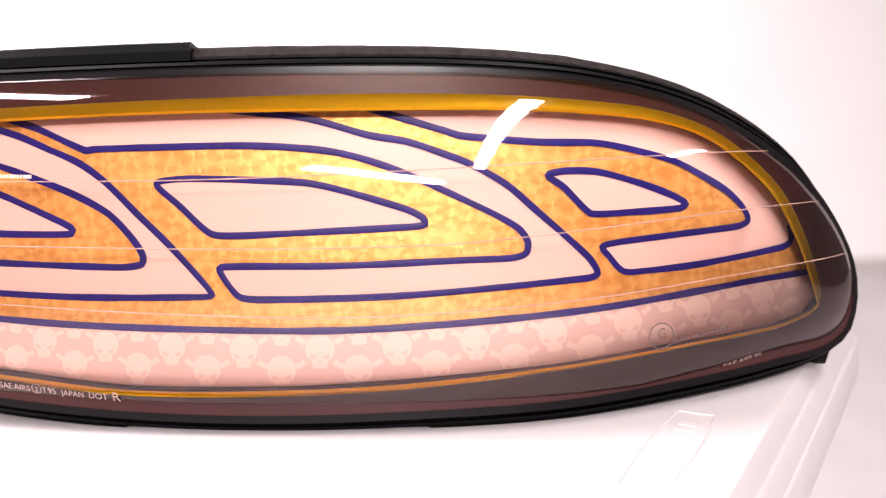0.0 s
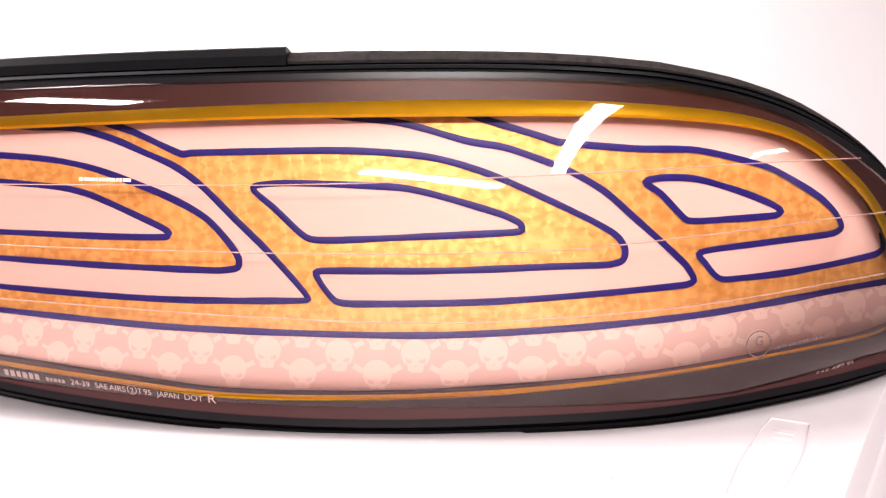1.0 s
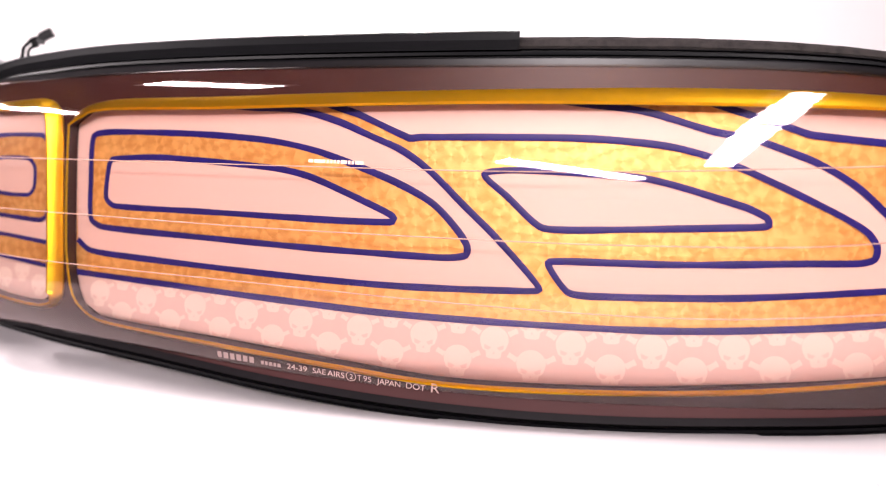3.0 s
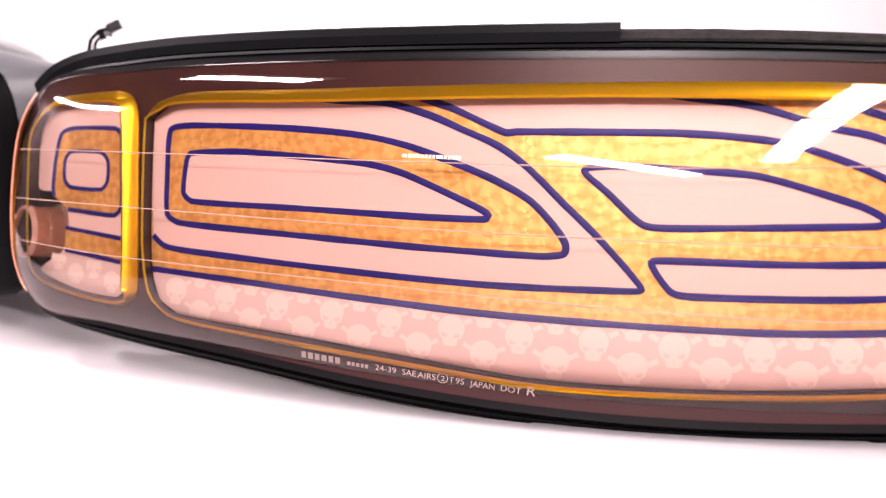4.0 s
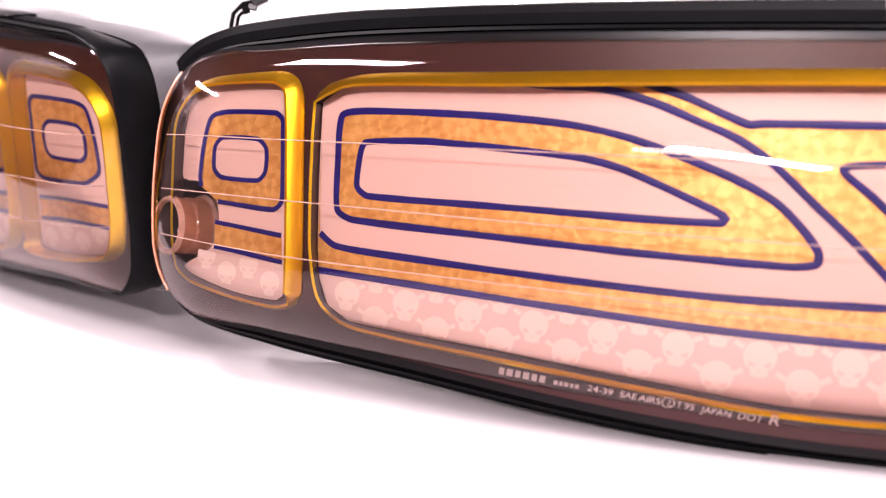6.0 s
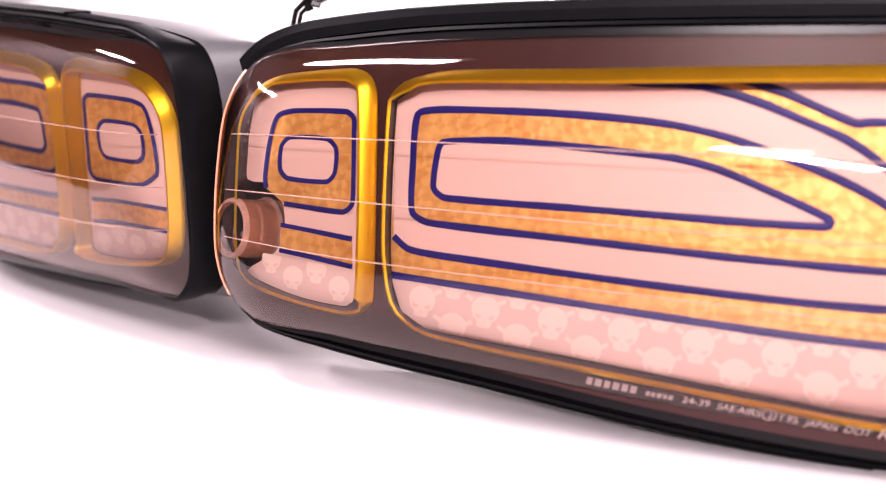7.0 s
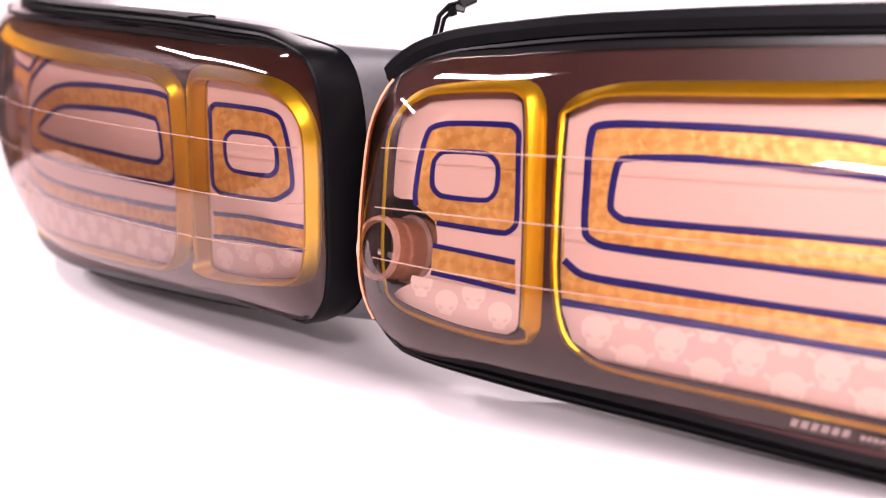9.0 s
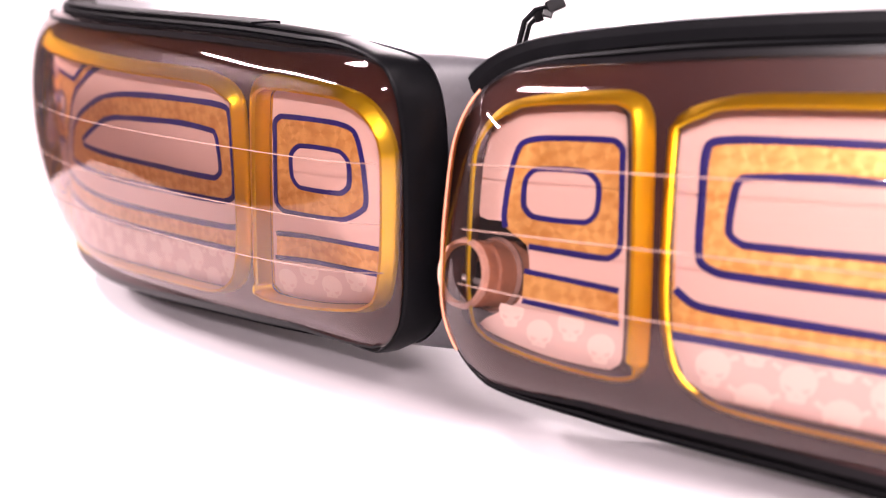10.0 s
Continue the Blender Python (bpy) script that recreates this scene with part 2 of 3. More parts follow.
def low_edge(x):
    pts = sorted(p for p in PANEL_MAIN if p[1] < 62)
    return float(np.interp(x, [p[0] for p in pts], [p[1] for p in pts]))


def along(x, side):
    """The mirrored lamp has a wider short window."""
    return -357 + (x + 357) * 1.167 if side < 0 and x < -357 else x


def place_mm(bm, side, off):
    """Bend a flat drawing (x, z in mm, y as extra height) on to the curved face."""
    for v in bm.verts:
        x = along(v.co.x, side)
        v.co = Vector((side * x, face(x) + off + v.co.y, v.co.z)) / 1000
    if side < 0:
        bmesh.ops.reverse_faces(bm, faces=bm.faces[:])


def sheet(loops, side, off, step=9):
    """A thin sheet of any outline, laid on the curved face."""
    bm = bmesh.new()
    for loop in loops:
        vs = [bm.verts.new((p[0], 0, p[1])) for p in loop]
        for a, b in zip(vs, vs[1:] + vs[:1]):
            bm.edges.new((a, b))
    bmesh.ops.triangle_fill(bm, use_beauty=True, use_dissolve=False, edges=bm.edges[:], normal=(0, -1, 0))
    xs = [v.co.x for v in bm.verts]
    x = min(xs) + step
    while x < max(xs):
        bmesh.ops.bisect_plane(bm, geom=bm.verts[:] + bm.edges[:] + bm.faces[:], plane_co=(x, 0, 0), plane_no=(1, 0, 0))
        x += step
    place_mm(bm, side, off)
    return bm


def stripe(points, closed, side, off, width):
    """A hand-pulled paint line: slightly crowned, its width wavering a little."""
    p = spline(points, closed, 1.6)
    n = len(p)
    bm = bmesh.new()
    rows = []
    for i, q in enumerate(p):
        a, b = (p[i - 1], p[(i + 1) % n]) if closed else (p[max(i - 1, 0)], p[min(i + 1, n - 1)])
        d = (b - a).normalized()
        w = width / 2 * (1 + 0.16 * noise.noise(Vector((q.x * 0.05, q.y * 0.05, 3.3))))
        nrm = Vector((-d.y, d.x)) * w
        rows.append([bm.verts.new((q.x + nrm.x * k, h, q.y + nrm.y * k)) for k, h in ((-1, 0.08), (-0.7, 0.0), (0.7, 0.0), (1, 0.08))])
    for i in range(n if closed else n - 1):
        r, s = rows[i], rows[(i + 1) % n]
        for j in range(3):
            bm.faces.new((r[j], s[j], s[j + 1], r[j + 1]))
    place_mm(bm, side, off)
    bmesh.ops.recalc_face_normals(bm, faces=bm.faces[:])
    return bm


def rings(loops, closed_end=True):
    """Skin a list of loops of 3D points (in mm)."""
    bm = bmesh.new()
    rows = [[bm.verts.new(Vector(q) / 1000) for q in loop] for loop in loops]
    n = len(rows[0])
    for r, s in zip(rows, rows[1:]):
        for i in range(n):
            bm.faces.new((r[i], r[(i + 1) % n], s[(i + 1) % n], s[i]))
    if closed_end:
        bm.faces.new(rows[-1])
    return bm


RIMS = {1: even(spline([(x if x > -400 else -400 + (x + 400) * 0.79, z) for x, z in OUTLINE], True, 3), 300),
        -1: even(spline([(along(x, -1) if x > -424 else along(-424, -1) + (x + 424) * 0.4, z) for x, z in OUTLINE], True, 3), 300)}
RIM_NS = {k: normals(v) for k, v in RIMS.items()}
EDGES = {k: v - RIM_NS[k] * np.array([rim_inset(x) for x in v[:, 0]])[:, None] for k, v in RIMS.items()}


def lens_skin(z, d, x=-100.0):
    """Height of the lens over the artwork: bulging from top to bottom, and turned down at its rim, most of all at the tapered end."""
    return -20 + 0.0022 * (z - 100) ** 2 + 12 * math.exp(-d / 9.0) + 13 * min(1, max(0, (x - 90) / 90)) * math.exp(-d / 16.0)


def collar(x, side):
    """The mirrored lamp's flange reaches further forward round its short end."""
    return 0.0 if side > 0 else 11 * min(1, max(0, (-395 - x) / 35))


def lens_loops(side):
    edge = EDGES[side]
    spine = np.c_[np.clip(edge[:, 0], -375, 140), 98 + 0 * edge[:, 0]]
    loops = [[(side * x, face(x) + 9.5 - collar(x, side), z) for x, z in edge]]
    for f in (0, 0.006, 0.016, 0.03, 0.055, 0.085, 0.12, 0.17, 0.22, 0.28, 0.35, 0.43, 0.52, 0.61, 0.7, 0.79, 0.87, 0.94, 0.999):
        q = edge + (spine - edge) * f
        d = np.hypot(*(q - edge).T)
        loops.append([(side * x, face(x) + min(9 - collar(x, side), lens_skin(z, dd, x)), z) for (x, z), dd in zip(q, d)])
    return loops


LENS_TREES = {}


def lens_height(x, z, side=1):
    """The lens's depth at a place of its face, in mm, or None beside it."""
    hit = LENS_TREES[side].ray_cast(Vector((side * x / 1000, -0.3, z / 1000)), Vector((0, 1, 0)))
    return hit[0].y * 1000 if hit[0] else None


def frame_bar(outer, inner, side, axis):
    """A gold bezel proud of the artwork, and the black wall between it and the panel; axis: where the loops draw in to."""
    a = even(spline(outer, True, 2), 220)
    b = np.array([tuple(p) for p in spline(inner, True, 0.8)])
    for q in (a, b):
        q -= 0.0107 * (q - np.array([axis, 88]))
    near = np.array([b[np.argmin(np.hypot(*(b - q).T))] for q in a])
    out = -normals(a)
    rise = out[:, 0] * 0.6 + out[:, 1] * 0.8
    k = 0.14 + 0.74 * np.clip((rise + 0.35) / 0.7, 0, 1)      # where the crest runs between the two outlines
    crest = a + (near - a) * k[:, None]
    foot = a + out * ((0.5 + 0.4 * np.clip(-out[:, 1], 0, 1)) * (1 - k))[:, None]
    sill = near + 0.0107 * (near - np.array([axis, 88]))
    top = np.array([max(-8.0, min(-3.6, lens_skin(z, 18, x) + 2.4)) for x, z in crest])
    def loop(q, h):
        return [(side * along(x, side), face(along(x, side)) + hh, z) for (x, z), hh in zip(q, h)]
    flat = np.ones(len(a))
    inner = crest - out * 1.3
    gold = rings([loop(foot, -0.8 * flat), loop(foot, -2.6 * flat), loop(foot + (crest - foot) * 0.12, -3.6 * flat), loop(foot + (crest - foot) * 0.45, top * 0.3 - 3.3),
                  loop(foot + (crest - foot) * 0.8, top * 0.9), loop(crest, top), loop(inner, top + 0.3)], False)
    dark = rings([loop(inner, top + 0.3), loop(inner + (sill - inner) * 0.3, top * 0.5), loop(sill, 0.6 * flat)], False)
    for bm in (gold, dark):
        bmesh.ops.recalc_face_normals(bm, faces=bm.faces[:])
    return gold, dark


def along_rim(x0, x1, profile, side, taper=0.0):
    """A strip swept along the top of the rim between two places; profile: (outset, depth) pairs."""
    RIM, RIM_N = RIMS[side], RIM_NS[side]
    ids = [i for i in range(len(RIM)) if x0 <= RIM[i, 0] <= x1 and RIM[i, 1] > 100]
    ids.sort(key=lambda i: RIM[i, 0])
    bm = bmesh.new()
    rows = []
    for i in ids:
        x = RIM[i, 0]
        k = 1 - taper * max(0, (x - x0) / (x1 - x0)) ** 2
        row = []
        for o, h in profile:
            q = RIM[i] + RIM_N[i] * o * k
            row.append(bm.verts.new(Vector((side * q[0], face(x) + h, q[1])) / 1000))
        rows.append(row)
    m = len(profile)
    for r, s in zip(rows, rows[1:]):
        for j in range(m):
            bm.faces.new((r[j], r[(j + 1) % m], s[(j + 1) % m], s[j]))
    bm.faces.new(rows[0]), bm.faces.new(rows[-1])
    bmesh.ops.recalc_face_normals(bm, faces=bm.faces[:])
    return bm


def tube(points, radius, sides=8):
    """A round bar through 3D points (metres)."""
    bm = bmesh.new()
    rows = []
    pts = [Vector(p) for p in points]
    for i, p in enumerate(pts):
        d = (pts[min(i + 1, len(pts) - 1)] - pts[max(i - 1, 0)]).normalized()
        u = d.orthogonal().normalized() if i == 0 else (u - d * u.dot(d)).normalized()
        w = d.cross(u)
        rows.append([bm.verts.new(p + (u * math.cos(a) + w * math.sin(a)) * radius) for a in np.linspace(0, math.tau, sides, endpoint=False)])
    for r, s in zip(rows, rows[1:]):
        for j in range(sides):
            bm.faces.new((r[j], r[(j + 1) % sides], s[(j + 1) % sides], s[j]))
    bm.faces.new(rows[0]), bm.faces.new(rows[-1])
    bmesh.ops.recalc_face_normals(bm, faces=bm.faces[:])
    return bm


def clip_band(bm, lo, hi, x):
    """Cut a flat drawing to the band between two curves, by their tangents at x."""
    for fn, sign in ((lo, -1), (hi, 1)):
        slope = (fn(x + 4) - fn(x - 4)) / 8
        bmesh.ops.bisect_plane(bm, geom=bm.verts[:] + bm.edges[:] + bm.faces[:], plane_co=(x, 0, fn(x)),
                               plane_no=(-slope * sign, 0, sign), clear_outer=True)


def poly(bm, pts, y=0.0, slot=0):
    f = bm.faces.new([bm.verts.new((x, y, z)) for x, z in pts])
    f.material_index = slot
    return f


def skull(x, z, lo, hi, side, size=1.0):
    """A printed skull: a round cranium, cheeks and jaw, slanting eyes and a nose."""
    bm = bmesh.new()
    turn = math.atan((low_line(x + 8) - low_line(x - 8)) / 16)
    def at(u, v):
        u, v = u * size, v * size
        return x + u * math.cos(turn) - v * math.sin(turn), z + u * math.sin(turn) + v * math.cos(turn)
    top = [at(6.4 * math.cos(a), 1.2 + 6.0 * math.sin(a)) for a in np.linspace(-0.45, math.pi + 0.45, 19)]
    jaw = [at(-5.2, -3.0), at(-3.6, -4.0), at(-3.2, -6.6), at(-1.8, -7.2), at(1.8, -7.2), at(3.2, -6.6), at(3.6, -4.0), at(5.2, -3.0)]
    poly(bm, top + jaw)
    for s in (1, -1):
        poly(bm, [at(s * 1.2, -2.2), at(s * 4.4, -0.9), at(s * 4.2, -2.9), at(s * 2.4, -3.4)], -0.06, 1)
    poly(bm, [at(-0.5, -5.0), at(0, -3.9), at(0.5, -5.0)], -0.06, 1)
    clip_band(bm, lo, hi, x)
    if not bm.faces:
        bm.free()
        return None
    place_mm(bm, side, -0.2)
    return bm


def bone(x, z, angle, lo, hi, side, size=1.0):
    """A printed bone end between two skulls."""
    bm = bmesh.new()
    c, s = math.cos(angle), math.sin(angle)
    pts = [(-2.3, -0.9), (-2.0, -1.5), (-1.3, -1.2), (1.3, -1.2), (2.0, -1.5), (2.3, -0.9), (2.3, 0.9), (2.0, 1.5), (1.3, 1.2), (-1.3, 1.2), (-2.0, 1.5), (-2.3, 0.9)]
    pts = [(u * size * 1.05, v * size * 1.05) for u, v in pts]
    poly(bm, [(x + u * c - v * s, z + u * s + v * c) for u, v in pts])
    clip_band(bm, lo, hi, x)
    if not bm.faces:
        bm.free()
        return None
    place_mm(bm, side, -0.1)
    return bm


def lettering(body, height):
    """Flat outlines of the built-in font, as a mesh in mm, standing on z = 0 from x = 0; returns it with its width."""
    cu = bpy.data.curves.new("lettering", "FONT")
    cu.body, cu.size = body, height * 1.38
    ob = new("lettering", cu)
    bpy.context.view_layer.update()
    me = bpy.data.meshes.new_from_object(ob.evaluated_get(bpy.context.evaluated_depsgraph_get()))
    bpy.data.objects.remove(ob)
    bm = bmesh.new()
    bm.from_mesh(me)
    bpy.data.meshes.remove(me)
    for v in bm.verts:
        v.co = Vector((v.co.x, 0, v.co.y))
    return bm, max([v.co.x for v in bm.verts] + [0.1])


def on_lens(bm, x, z, angle, side, lift=0.25, stretch=1.0):
    c, s = math.cos(angle), math.sin(angle)
    for v in bm.verts:
        u, w = v.co.x * stretch, v.co.z
        px, pz = x + u * c - w * s, z + u * s + w * c
        v.co = Vector((side * px, lens_height(px, pz) - lift + v.co.y, pz)) / 1000
    return bm


def tail_lamp(m, side, label):
    lamp = tagged(empty("tail_lamp", m), label, "car tail lamp", "pair of tail lamps")
    RIM, RIM_N = RIMS[side], RIM_NS[side]
    inset = np.array([rim_inset(x) for x in RIM[:, 0]])
    # a grooved flange in front of a deep body with a rounded back
    def loop(out, off, lift=0.0, squeeze=0.0):
        q = RIM + RIM_N * (np.asarray(out).reshape(-1, 1))
        flare = 0.0 if side > 0 else max(0.0, off - 18) * 0.34      # the mirrored lamp's body runs square to its turned end
        return [(side * (x - squeeze * (x + 115) - flare * min(1, max(0, (-360 - x) / 60))), face(x) + off - (collar(x, side) if off < 18 else 0), z + lift * (1 - z / 177)) for x, z in q]
    bm = rings([loop(-inset - 1.5, 14), loop(-inset - 0.2, 12.5), loop(-inset + 0.3, 7.5), loop(-inset * 0.72, 7.2), loop(-inset * 0.66, 9.5), loop(-inset * 0.6, 9.5),
                loop(-inset * 0.54, 7.6), loop(-inset * 0.3, 8.2), loop(-inset * 0.24, 10.6), loop(-inset * 0.16, 10.6), loop(-inset * 0.1, 9), loop(0, 10.5), loop(0.3, 17), loop(-2, 19)], False)
    bmesh.ops.recalc_face_normals(bm, faces=bm.faces[:])
    part("flange", bm, M_RUBBER, lamp, "glossy black flange with fine grooves")
    low = 1.0 if side > 0 else -0.9
    bm = rings([loop(-1.0, 18.5), loop(-1.0, 24, 2 * low), loop(-2, 44, 9 * low), loop(-5, 62, 14 * low), loop(-10, 78, 20 * low, 0.02), loop(-18, 88, 24 * low, 0.03), loop(-30, 94, 26 * low, 0.04)])
    bmesh.ops.recalc_face_normals(bm, faces=bm.faces[:])
    part("housing", bm, M_SATIN, lamp, "satin black plastic housing with a rounded back")
    def drawn(q):    # back to the drawing's own measure, which place_mm() stretches
        return [(-357 + (x + 357) / 1.167 if side < 0 and x < -357 else x, z) for x, z in q[::2]]
    plate = [drawn(RIM - RIM_N * (inset + 1.0)[:, None])]
    for window in (PANEL_MAIN, PANEL_SMALL):
        plate.append([tuple(p) for p in even(spline(window, True, 3), 90)])
    if side > 0:    # the short window opens wider where the boss sits
        plate[2] = [tuple(p) for p in even(spline([(x - 6, z) if x < -415 and 60 < z < 110 else (x, z) for x, z in PANEL_SMALL], True, 3), 90)]
    part("bezel", sheet(plate, side, -1.0), M_BEZEL, lamp, "dark brown inner bezel")
    wide = np.interp(RIM[:, 0], [-410, -340], [0.3, 1.0])    # narrower round the short end
    lip = [drawn(RIM - RIM_N * (inset + d * wide)[:, None]) for d in (0.6, 4.2)]
    part("lip", sheet(lip, side, -1.5), M_BLACK, lamp, "narrow black lip inside the flange")
    # upper edge: a rubber strip over one half, felt over the other
    k = 1.0 if side > 0 else 0.12
    part("rubber_strip", along_rim(-436 if side > 0 else -350, -114, [(-1, 8), (3.5 * k, 7.2), (7.2 * k, 7.6), (8 * k, 9), (8 * k, 22), (-1, 22)], side), M_RUBBER, lamp, "thick black rubber strip", False)
    bm = along_rim(-123, 200, [(-1, 13), (1.5, 12), (4.5 * k, 13.5), (6.5 * k, 16), (6.8 * k, 22), (5 * k, 27), (-1, 28)], side, 0.75)
    for v in bm.verts:
        v.co += Vector((0, 0.5, 0.4)) * 0.001 * noise.noise(v.co * 130)
    part("felt_strip", bm, M_FOAM, lamp, "frayed black felt sealing strip")
    # artwork of the long window
    main = part("main_panel", sheet([spline(PANEL_MAIN, True, 6)], side, 0.0), M_PINK, lamp, "long pink panel with painted artwork")
    gold = spline(LINE_L, False, 6) + [Vector(p) for p in ((176, 91), (161, 113), (142, 129), (121, 141), (95, 147), (55, 149.5), (26, 150), (-47, 150),
                                                          (-123, 150), (-265, 148), (-328, 148.5), (-341, 147), (-347, 141), (-346, 75))]
    part("gold_leaf", sheet([gold], side, -0.15), M_LEAF, main, "engine-turned gold leaf")
    a = spline(LINE_A, False, 3) + [Vector(p) for p in ((-346, 100), (-347, 141), (-341, 147), (-328, 148.5))]
    part("cream_field", sheet([a], side, -0.3), M_CREAM, main, "cream painted field")
    part("cream_field", sheet([spline(LINE_N, False, 3)], side, -0.3), M_CREAM, main, "cream painted field")
    f = spline(LINE_F, False, 3) + [Vector(p) for p in ((161, 113), (142, 129), (121, 141), (95, 147), (55, 149.5), (26, 150))]
    part("cream_field", sheet([f], side, -0.3), M_CREAM, main, "cream painted field")
    part("cream_field", sheet([spline(LOOP_E, True, 3)], side, -0.3), M_CREAM, main, "cream painted field")
    part("cream_field", sheet([spline(LOOP_G, True, 3)], side, -0.3), M_CREAM, main, "cream painted field")
    part("gold_leaf", sheet([spline(LOOP_B, True, 3)], side, -0.45), M_LEAF, main, "engine-turned gold leaf")
    part("cream_field", sheet([spline(LOOP_C, True, 3)], side, -0.6), M_CREAM, main, "cream painted field")
    for pts, closed in ((LOOP_B, True), (LOOP_C, True), (LINE_A, False), (LINE_N, False), (LOOP_E, True), (LINE_F, False), (LOOP_G, True), (LINE_L, False)):
        part("pinstripe", stripe(pts, closed, side, -0.8, 3.1), M_BLUE, main, "dark blue pinstripe")
    # printed skulls below the lowest stripe
    def lo(x):
        return low_edge(x) + 0.3
    def hi(x):
        return low_line(x) - 1.6
    cols, x = [], 172.0
    while x > -342:
        cols.append(x)
        x -= 17.5 - 3.4 * min(1, max(0, (-80 - x) / 140))
    for i, x in enumerate(cols):
        for d in ((-9.5,) if i % 2 else (0.6, -19.0)):
            bm = skull(x, low_line(x) + d, lo, hi, side, 1.05 - 0.1 * min(1, max(0, (-80 - x) / 140)))
            if bm:
                part("printed_skull", bm, [M_SKULL, M_EYES], main)
        if i + 1 < len(cols):
            xm = (x + cols[i + 1]) / 2
            slope = (low_line(xm + 8) - low_line(xm - 8)) / 16
            for d, up in ((-4.5, 1), (-15.5, -1)):
                ang = math.atan(slope) + (0.5 if (i % 2) else -0.5) * (-up)
                bm = bone(xm, low_line(xm) + d, ang, lo, hi, side, 1.0 - 0.3 * min(1, max(0, (-80 - xm) / 140)))
                if bm:
                    part("printed_bone", bm, M_SKULL, main)
    # artwork of the short window
    short = part("short_panel", sheet([spline(SHORT_CUT if side > 0 else PANEL_SMALL, True, 4)], side, 0.0), M_CREAM, lamp, "short cream panel with painted artwork")
    part("gold_leaf", sheet([[(p[0], p[1]) for p in spline(SMALL_B, False, 3)]], side, -0.2), M_LEAF, short, "engine-turned gold leaf")
    part("cream_field", sheet([spline(SMALL_C, True, 2)], side, -0.4), M_CREAM, short, "cream painted field")
    end = -402 if side > 0 else -421
    part("gold_leaf", sheet([[(end, 83), (-365, 78.5), (-364, 66), (end, 71)]], side, -0.2), M_LEAF, short, "engine-turned gold leaf")
    part("printed_field", sheet([[(-404, 70), (-411, 64.5), (-419, 60), (-412, 56), (-389, 50), (-366, 48), (-362.5, 51), (-364, 66)]], side, -0.12), M_PINK, short, "pale printed strip")
    for i, x in enumerate((-370.0, -382.0, -394.0, -406.0)):
        bm = skull(x, (55.5, 61.5)[i % 2] - (x + 370) * 0.12, lambda q: 49 - (q + 366) * 0.16, lambda q: 64.5 - (q + 364) * 0.1, side, 0.82)
        if bm:
            part("printed_skull", bm, [M_SKULL, M_EYES], short)
    part("pinstripe", stripe(SMALL_B, side < 0, side, -0.6, 2.4), M_BLUE, short, "dark blue pinstripe")
    part("pinstripe", stripe(SMALL_C, True, side, -0.6, 2.2), M_BLUE, short, "dark blue pinstripe")
    part("pinstripe", stripe([(end, 83), (-385, 81), (-365, 78.5)], False, side, -0.6, 2.3), M_BLUE, short, "dark blue pinstripe")
    part("pinstripe", stripe([(end, 71), (-385, 69), (-364, 66)], False, side, -0.6, 2.3), M_BLUE, short, "dark blue pinstripe")
    for outer, inner, axis, kind in ((GOLD_MAIN, PANEL_MAIN, -60, "long"), (GOLD_SMALL, PANEL_SMALL, -234, "short")):
        gold, dark = frame_bar(outer, inner, side, axis)
        bar = part("gold_frame", gold, M_GOLD, lamp, "polished gold frame round the %s panel" % kind)
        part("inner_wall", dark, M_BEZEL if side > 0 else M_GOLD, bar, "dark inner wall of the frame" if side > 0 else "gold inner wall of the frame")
    # lens with its moulded ridges
    bm = rings(lens_loops(side), False)
    bmesh.ops.remove_doubles(bm, verts=bm.verts[:], dist=0.0002)
    bmesh.ops.recalc_face_normals(bm, faces=bm.faces[:])
    LENS_TREES[side] = BVHTree.FromBMesh(bm)
    lens = part("lens", bm, M_LENS, lamp, "clear pink-tinted glossy lens")
    for pts in ([(-427, 124), (-366, 122), (-232, 119), (-121, 118), (-47, 120), (50, 125.5), (147, 134), (166, 137)],
                [(-428, 98), (-365, 95), (-231, 90), (-121, 88), (-70, 88), (3, 90), (60, 96), (137, 106), (188, 112)],
                [(-428, 76), (-364, 70), (-230, 64), (-146, 60), (-69, 58), (-21, 59), (60, 66), (137, 77), (202, 86)]):
        line = [Vector((along(q.x, side), q.y)) for q in spline(pts, False, 5)]
        line = [q for q in line if lens_height(q.x, q.y, side) is not None and lens_height(q.x, q.y, side) < face(q.x) + 6]
        part("ridge", tube([Vector((side * q.x, lens_height(q.x, q.y, side) + 0.1, q.y)) / 1000 for q in line], 0.00028, 6), M_RIDGE, lens, "thin moulded ridge")
    fx = 197 if side > 0 else -404
    bm = boxm(bmesh.new(), -0.007, 0.007, -0.006, 0.008, -0.005, 0.008, 0.001)
    for v in bm.verts:
        v.co.x *= 0.45 if v.co.z < -0.002 else 1.0
        v.co += Vector((side * fx, face(fx) + 19, 33 if side > 0 else 31)) / 1000
    part("foot", bm, M_BLACK, lamp, "small black moulded foot", False)
    if side < 0:
        bm = boxm(bmesh.new(), 0.4285, 0.4325, face(-430) / 1000 + 0.002, face(-430) / 1000 + 0.010, 0.111, 0.121, 0.0012)
        part("lens_tab", bm, M_TAB, lens, "clear moulded tab at the end of the lens")
    return lamp, lens


# ---- structure ----
EDGE_U = Vector((0.4935, 0.8698, 0))      # along the table's short edge
EDGE_V = Vector((-0.8698, 0.4935, 0))     # along the table
U0, U1, V0, V1 = 0.05, 0.66, 0.0757, 1.42
FLOOR_Z = -0.74


